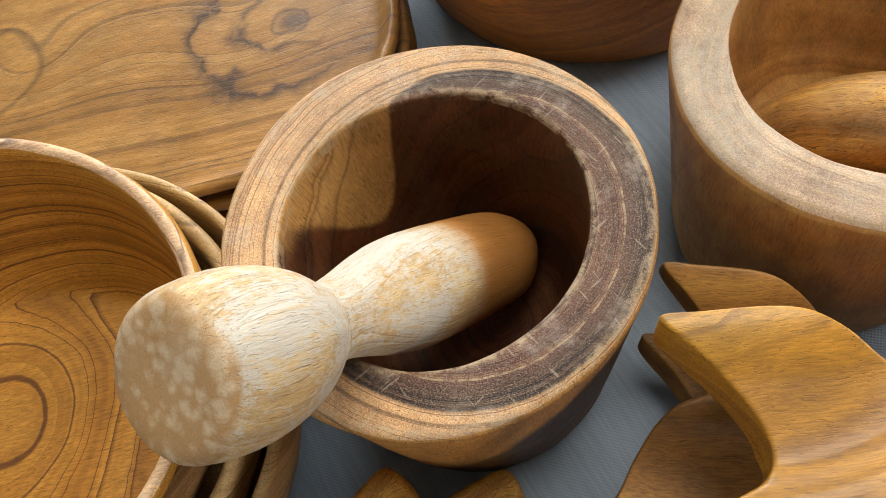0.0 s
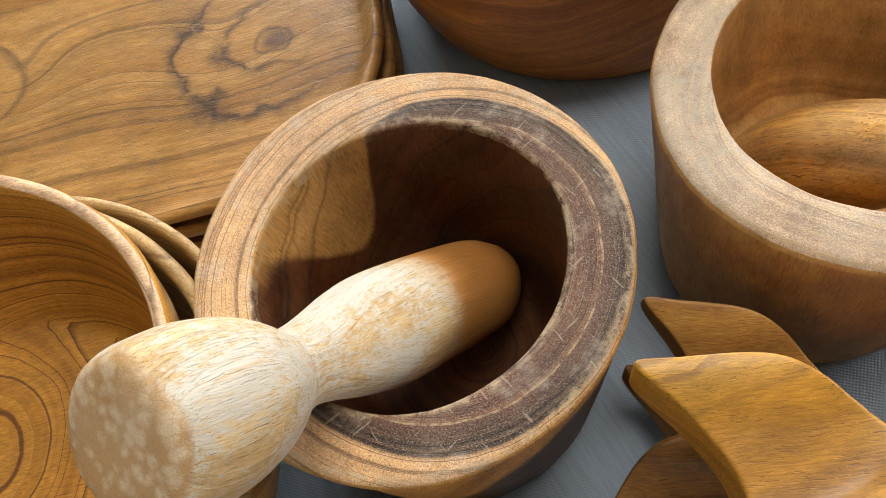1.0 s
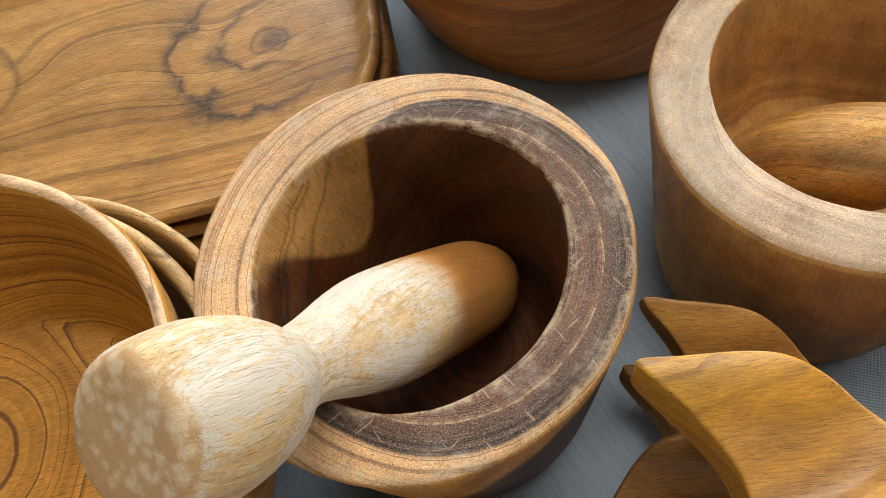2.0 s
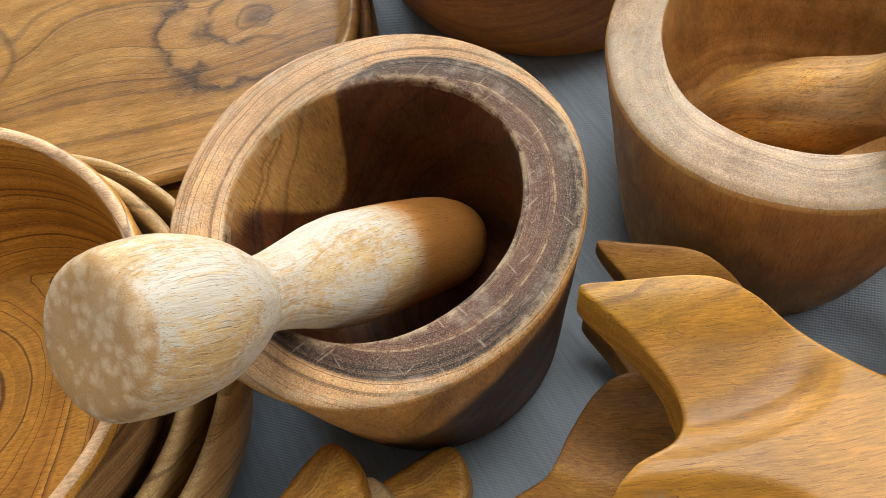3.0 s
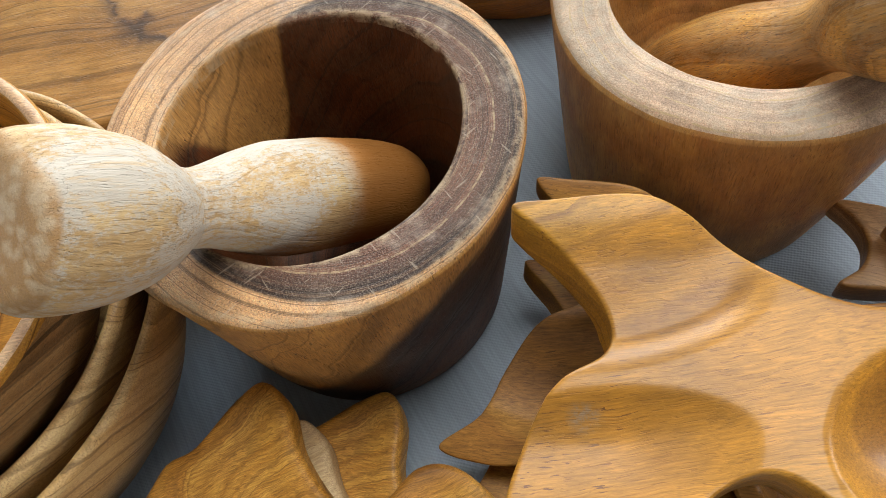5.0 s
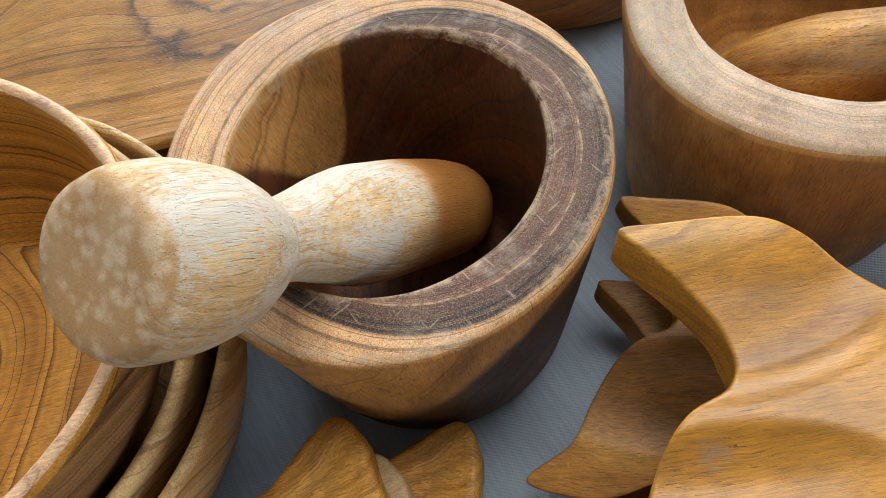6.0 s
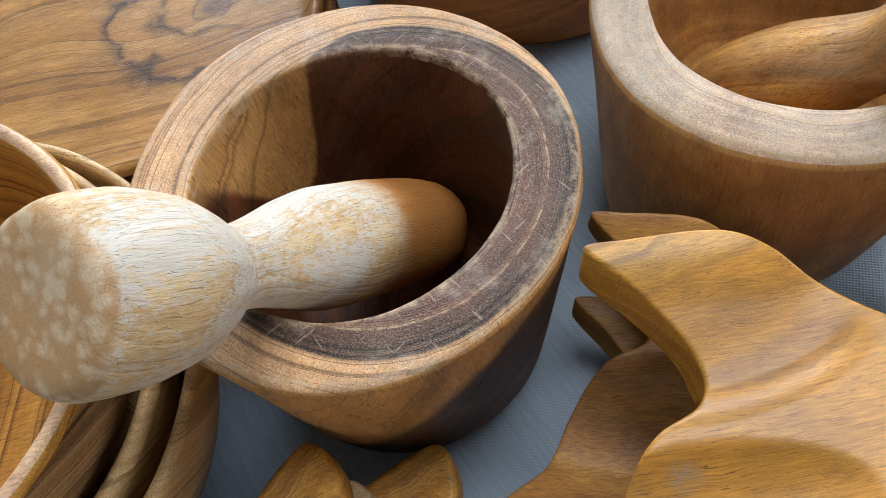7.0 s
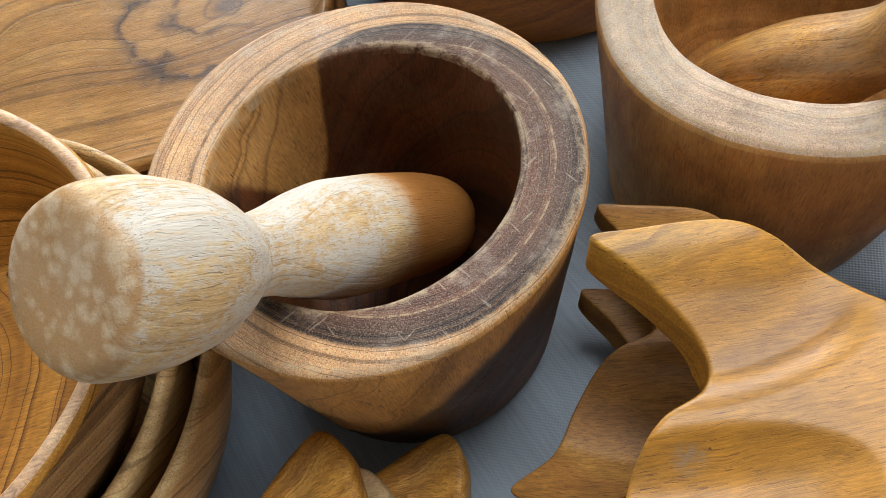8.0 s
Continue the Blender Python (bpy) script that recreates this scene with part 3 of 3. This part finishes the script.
# ---- mortars and pestles ----
def mortar(body_material, rim_material, label, at, top_r, base_r, inner_r, height, depth, seed, slope=0.0, b=0.003, lean=(0, 0), bulge=(0, 0)):
    """A turned mortar: a tapering body with its hollow, and the flat ring of end grain on top."""
    z = height
    floor_r = inner_r * 0.80
    seam = z - b
    prof = [(0, 0), (base_r - 0.003, 0), (base_r - 0.0008, 0.0008), (base_r, 0.003)]
    prof += [(base_r + (top_r - base_r) * t ** 0.9, 0.003 + (seam - 0.003) * t) for t in [k / 24 for k in range(1, 25)]]
    prof.append((inner_r, seam))
    for k in range(1, 15):
        t = k / 14
        prof.append((inner_r + (floor_r - inner_r) * t ** 1.6, seam - (depth - b - 0.016) * t))
    zf = z - depth
    prof += [(floor_r * math.cos(a), zf + 0.016 * (1 - math.sin(a))) for a in (0.25, 0.5, 0.8, 1.1, 1.35)] + [(0, zf)]
    rim = [(top_r - b * (1 - math.cos(a)), seam + b * math.sin(a)) for a in (0.0, 0.3, 0.6, 0.9, 1.25, 1.57)]
    rim += [(top_r - b - (top_r - b - inner_r - 0.0015) * t, z + 0.0004 * math.sin(t * 3)) for t in (0.25, 0.5, 0.75, 1)]
    rim += [(inner_r + 0.0005, z - 0.0004), (inner_r, z - 0.0018), (inner_r, seam)]
    thing = new("mortar")
    for name, bm, material in (("body", lathe(prof, 160, 0.0012, seed), body_material), ("rim", lathe(rim, 160, 0.0012, seed, True), rim_material)):
        for v in bm.verts:
            if bulge[1] and v.co.xy.length > inner_r + 0.006:
                v.co.xy += Vector(bulge) * max(0.0, v.co.xy.normalized().dot(Vector(bulge).normalized())) ** 1.5 * v.co.z / height
            v.co.z += slope * v.co.x * (v.co.z / height) ** 2
            v.co.x += lean[0] * (1 - v.co.z / height)
            v.co.y += lean[1] * (1 - v.co.z / height)
        part(name, bm, material, thing, "flat worn rim of end grain" if name == "rim" else "")
    thing.matrix_world = at
    return tagged(thing, label, "mortar", group="mortars")


mortar(M_MORTAR, M_MORTAR, "turned wooden mortar with dark heartwood and tan sapwood rim", pose(-0.0147, 0.0067, 0), 0.0772, 0.0604, 0.0548, 0.106, 0.094, 1.0, slope=-0.03, lean=(-0.0008, -0.0055), bulge=(-0.0012, 0.0036))
mortar(M_MORTAR_PALE, M_MORTAR_PALE, "pale brown wooden mortar with a thick weathered rim", pose(0.1538, 0.0591, 0, 0, 0, 200), 0.0780, 0.0595, 0.0569, 0.1005, 0.080, 5.0, b=0.0040, lean=(0.0179, 0.0057))


def pestle(material, label, head, way, length, head_r=0.0242, neck_r=0.0138, body_r=0.0203, turn=0.0):
    """A pestle from the flat end of its head along way to its round foot; its own z runs down from the head at 0."""
    head, L = Vector(head), length
    prof = smooth_line([(0.001, 0.0027), (head_r * 0.5, 0.0021), (head_r * 0.79, 0.0031), (head_r * 0.92, 0.0070), (head_r * 0.98, 0.0140), (head_r, 0.024),
                        (head_r * 0.93, 0.037), (head_r * 0.78, 0.047), (neck_r * 1.10, 0.0555), (neck_r * 1.06, 0.057), (neck_r, 0.063), (neck_r * 1.10, 0.073),
                        (body_r * 0.93, 0.096), (body_r, 0.116), (body_r * 0.97, L - 0.034), (body_r * 0.84, L - 0.017), (body_r * 0.60, L - 0.0065),
                        (body_r * 0.3, L - 0.0012), (0.001, L)], 5)
    prof = [(max(p.x, 0.0012), -p.y) for p in prof]
    thing = new("pestle")
    cut = min(range(len(prof)), key=lambda k: abs(prof[k][1] + 0.0560))
    neck = prof[cut][1]
    part("head", lathe([(0, -0.0027)] + prof[:cut + 1] + [(0, neck)], 96, 0.0012, L * 37), material, thing)
    part("shaft", lathe([(0, neck)] + prof[cut:] + [(0, -L)], 96, 0.0012, L * 37), material, thing)
    thing.matrix_world = Matrix.Translation(head) @ (-Vector(way)).to_track_quat("Z", "Y").to_matrix().to_4x4() @ pose(0, 0, 0, 0, 0, turn)
    return tagged(thing, label, "pestle", group="pestles")


pestle(M_PESTLE, "pale scuffed wooden pestle leaning in the mortar", (-0.0626, -0.0730, 0.1781), (0.3503, 0.5347, -0.7690), 0.2008, head_r=0.0236, neck_r=0.0126, body_r=0.0207)
pestle(M_PESTLE_WARM, "honey-brown wooden pestle leaning in the pale mortar", (0.1959, -0.0053, 0.1454), (-0.475, 0.480, -0.7377), 0.165, head_r=0.0236, neck_r=0.0134, body_r=0.0210)


# ---- bowls ----
def bowl(name, material, label, at, rim_r, height, foot_r, wall, group="", power=0.30, outside=None):
    """A turned bowl standing on z = 0 of its own."""
    outer = [(foot_r + (rim_r - foot_r) * t ** power + 0.003 * math.sin(math.pi * t), height * t) for t in [(k / 26) ** 1.5 for k in range(27)]]
    prof = [(0, 0.0), (foot_r * 0.6, 0.0)] + outer[:-1]
    prof += [(rim_r, height - wall * 0.6), (rim_r - wall * 0.12, height - wall * 0.2), (rim_r - wall * 0.35, height), (rim_r - wall * 0.7, height),
             (rim_r - wall * 0.95, height - wall * 0.3)]
    for k in range(1, 24):
        t = 1 - k / 23
        t = t ** 1.4
        r = foot_r + (rim_r - foot_r) * t ** power + 0.003 * math.sin(math.pi * t) - wall
        prof.append((max(r, 0.001), max(wall * 1.6, height * t) if k < 23 else wall * 1.6))
    prof += [(foot_r * 0.5, wall * 1.45), (0, wall * 1.4)]
    ob = part(name, lathe(prof, 144, 0.0012, rim_r * 50), material)
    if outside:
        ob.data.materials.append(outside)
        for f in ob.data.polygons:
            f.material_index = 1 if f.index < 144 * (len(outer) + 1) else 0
    ob.matrix_world = at
    return tagged(ob, label, "bowl", group=group)


def tilted(x, y, z, lean_x, lean_y):
    """A pose whose up leans by the slopes lean_x and lean_y."""
    return Matrix.Translation((x, y, z)) @ Vector((lean_x, lean_y, 1)).to_track_quat("Z", "Y").to_matrix().to_4x4()


def nested(material, label, rim_at, slope, rim_r, height, foot_r, wall, **more):
    up = Vector((*slope, 1)).normalized()
    base = Vector(rim_at) - up * height
    return bowl("wooden_bowl", material, label, tilted(*base, *slope), rim_r, height, foot_r, wall, group="nested bowls", **more)


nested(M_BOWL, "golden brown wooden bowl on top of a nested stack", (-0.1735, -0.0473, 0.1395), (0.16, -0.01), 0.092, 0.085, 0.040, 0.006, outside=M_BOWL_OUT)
nested(M_BOWL_PALE, "pale rimmed wooden bowl in the middle of a nested stack", (-0.1745, -0.0455, 0.108), (0.17, -0.04), 0.0955, 0.082, 0.042, 0.006)
nested(M_BOWL_PALE, "pale wooden bowl at the bottom of a nested stack", (-0.172, -0.0470, 0.099), (0.11, -0.03), 0.103, 0.0935, 0.044, 0.0045)
bowl("large_bowl", M_BOWL_RED, "large dark red-brown wooden bowl on the cloth", pose(0.071, 0.2610, 0), 0.126, 0.13, 0.102, 0.009, power=0.32)


# ---- trays ----
def tray_outline(w, h, corner, steps=10):
    pts = []
    for cx, cy, a0 in ((w - corner, h - corner, 0), (-w + corner, h - corner, 90), (-w + corner, -h + corner, 180), (w - corner, -h + corner, 270)):
        for k in range(steps + 1):
            a = radians(a0 + 90 * k / steps)
            pts.append((cx + corner * math.cos(a), cy + corner * math.sin(a)))
    out = []
    for p, q in zip(pts, pts[1:] + pts[:1]):
        m = max(1, int(math.dist(p, q) / 0.006))
        out += [(p[0] + (q[0] - p[0]) * k / m, p[1] + (q[1] - p[1]) * k / m) for k in range(m)]
    return out


def tray_mesh():
    def top(x, y, d):
        return 0.0165 - soft_edge(d, 0.003) - 0.0085 * ramp01(d, 0.0045, 0.0115) + 0.0004 * noise.noise((x * 30, y * 30, 0))

    def bottom(x, y, d):
        return 0.011 - 0.011 * ramp01(d, 0.0, 0.022)
    return slab(tray_outline(0.15, 0.115, 0.092), top, bottom, 0.0035, 0.006)


tray = part("serving_tray", tray_mesh(), M_TRAY)
tagged(tray, "teak serving tray with a raised lip on a stack", "tray", group="stacked trays")
tray.matrix_world = pose(-0.195, 0.180, 0.034, 0, 0, 8)
for m in (pose(-0.193, 0.183, 0.017, 0, 0, 6), pose(-0.194, 0.182, 0.0, 0, 0, 9)):
    copy_thing(tray, m)


# ---- fish-shaped dishes ----
FISH = [(-44.6, 56.5), (-32, 57.5), (-9, 56.5), (4, 50), (14, 40), (28, 27), (42, 19), (55, 17), (70, 21), (92, 26), (115, 18), (130, -8), (122, -42), (100, -66),
        (72, -76), (47, -63), (32, -44), (22, -29), (12, -23), (0, -26), (-16, -38), (-39, -51), (-57, -53), (-72, -49), (-57, -35), (-50, -18), (-43, -4),
        (-35, 5), (-24, 11), (-20.5, 18), (-23, 28.5), (-33, 43.5)]


def fish_mesh(deep=False):
    def top(x, y, d):
        z = 0.0 - soft_edge(d, 0.0009)
        tail = 1 - ramp01(x, -0.005, 0.03)
        z += tail * (0.05 * (y - 0.02) + 0.0035 * ramp01(y, 0.036, 0.056))
        # the valley above the ridge between the two fins
        ridge = 0.0060 + 6.5 * max(0.0, x + 0.024) ** 2
        w = y - ridge
        t = min(1.0, max(0.0, (w + 0.0008) / 0.0105))
        z -= 0.0040 * (1 - ramp01(x, 0.006, 0.030)) * (t - 0.055 * math.sin(2 * math.pi * t)) * (1 - ramp01(w, 0.0097, 0.042))
        # the scoop in the lower fin, crisp along the ridge and fading towards the tip
        u, v = (x + 0.025) / 0.037, (y + 0.013) / 0.0142
        v = v if v > 0 else v * 0.62
        u = u if u > 0 else u * 0.75
        k = math.hypot(u, v)
        z -= 0.0048 * (1 - k ** 1.7) if k < 1 else 0
        # the round hollow of the body
        if deep:
            return z - 0.024 * ramp01(d, 0.0065, 0.0150) * ramp01(x, 0.012, 0.040)
        k = math.hypot((x - 0.076) / 0.050, (y + 0.020) / 0.031)
        z -= 0.0175 * (1 - k ** 2.6) if k < 1 else 0
        return z

    def bottom(x, y, d):
        body = ramp01(x, 0.0, 0.045)
        return -0.0145 - 0.016 * body * ramp01(d, 0.0, 0.02) + soft_edge(d, 0.003) * 0.8 + (1 - body) * 0.05 * (y - 0.02)
    def skirt(x, y, inner):
        return 0.0030 * ramp01(inner[0], 0.2, 0.7) * (1 - ramp01(x, -0.02, 0.02)) * ramp01(y, 0.010, 0.020) * (1 - 0.6 * ramp01(y, 0.045, 0.060))
    loop = [((x + 0.35 * max(0, x - 47)) if deep else x, y) for x, y in FISH]
    return slab(smooth_line([(x / 1000, y / 1000) for x, y in loop], 9, True), top, bottom, 0.0022, 0.0019, skirt)


fish = part("fish_dish", fish_mesh(), M_FISH)
tagged(fish, "polished teak fish-shaped dish with a forked tail on a stack", "dish", group="stacked fish dishes")


fish.matrix_world = pose(0.100, -0.100, 0.113)
under = copy_thing(fish, pose(0.108, -0.097, 0.092, 0, 0, -7) @ Matrix.Diagonal((0.9, 0.9, 0.88, 1)))
low = None
for x, y, z, lean, turn, size in ((0.094, -0.0640, 0.0580, 18, -12, 0.93), (0.091, -0.077, 0.029, 0, -8, 1.05)):
    m = pose(x, y, z, lean, 0, turn) @ Matrix.Diagonal((size, size, 0.88, 1))
    if low:
        copy_thing(low, m)
    else:
        low = part("fish_dish", fish_mesh(True), M_FISH_BROWN_SHADED)
        tagged(low, "brown teak fish-shaped dish, coloured darker for shade, with a deep hollow low in a stack", "dish", group="stacked fish dishes")
        low.matrix_world = m


# ---- leaf-shaped dishes ----
LEAF = [(-108, 37), (-99, 46), (-87, 52), (-79, 66), (-68, 72), (-55, 88), (-45, 95), (-35, 86), (-29, 69), (-18, 53), (-8, 48), (3, 50), (13, 59), (24, 60),
        (36, 52), (58, 27), (77, 13), (93, 2), (110, -12), (122, -40), (105, -78), (55, -100), (0, -103), (-48, -92), (-80, -66), (-84, -34), (-74, -6), (-80, 13), (-98, 27)]


def leaf_mesh():
    def top(x, y, d):
        return -soft_edge(d, 0.003) - 0.0022 * ramp01(d, 0.003, 0.016) + 0.0009 * noise.noise((x * 25, y * 25, 2))

    def bottom(x, y, d):
        return -0.012 - 0.010 * ramp01(d, 0.0, 0.04)
    return slab(smooth_line([(x / 1000, y / 1000) for x, y in LEAF], 8, True), top, bottom, 0.003, 0.0045)


leaf = part("leaf_dish", leaf_mesh(), M_LEAF)
tagged(leaf, "flat teak leaf-shaped dish with rounded lobes", "dish", group="stacked leaf dishes")
leaf.matrix_world = pose(0, -0.160, 0.051)
between = copy_thing(leaf, pose(0.010, -0.170, 0.034))
between.data = leaf.data.copy()
between.data.materials[0] = M_LEAF_PALE
tagged(between, "pale teak leaf-shaped dish under a darker one")
copy_thing(leaf, pose(0.0015, -0.168, 0.023, 0, 0, -23))

# ---- fish-tailed dishes behind the stack ----
TAIL = [(0, 0), (4, -8), (7, -16), (6.5, -23), (2, -30), (-7, -36), (10, -40), (40, -42), (75, -46), (104, -34), (108, -14), (85, 4), (58, -4), (32, -11), (14, -4)]


def tail_mesh(foot):
    def top(x, y, d):
        return -soft_edge(d, 0.0015) - 0.010 * ramp01(d, 0.006, 0.02) * ramp01(x, 0.045, 0.065)

    def bottom(x, y, d):
        return -0.0115 + 0.5 * soft_edge(d, 0.002) - foot * ramp01(x, 0.040, 0.060) * ramp01(d, 0.0, 0.012)
    return slab(smooth_line([(x / 1000, y / 1000) for x, y in TAIL], 8, True), top, bottom, 0.0015, 0.003)


dish = part("fish_tailed_dish", tail_mesh(0.0305), M_TAIL)
tagged(dish, "small brown wooden dish with a hooked tail under others", "dish", group="stacked hooked dishes")
dish.matrix_world = pose(0.175, -0.0065, 0.042)
copy_thing(dish, pose(-0.305, -0.132, 0.042))
upper = part("fish_tailed_dish", tail_mesh(0.0), M_TAIL)
tagged(upper, "small brown wooden dish with a hooked tail on another", "dish", group="stacked hooked dishes")
upper.matrix_world = pose(0.186, -0.0253, 0.055, 0, 0, -4)
copy_thing(upper, pose(0.1965, -0.0160, 0.0725, 0, 0, 4))
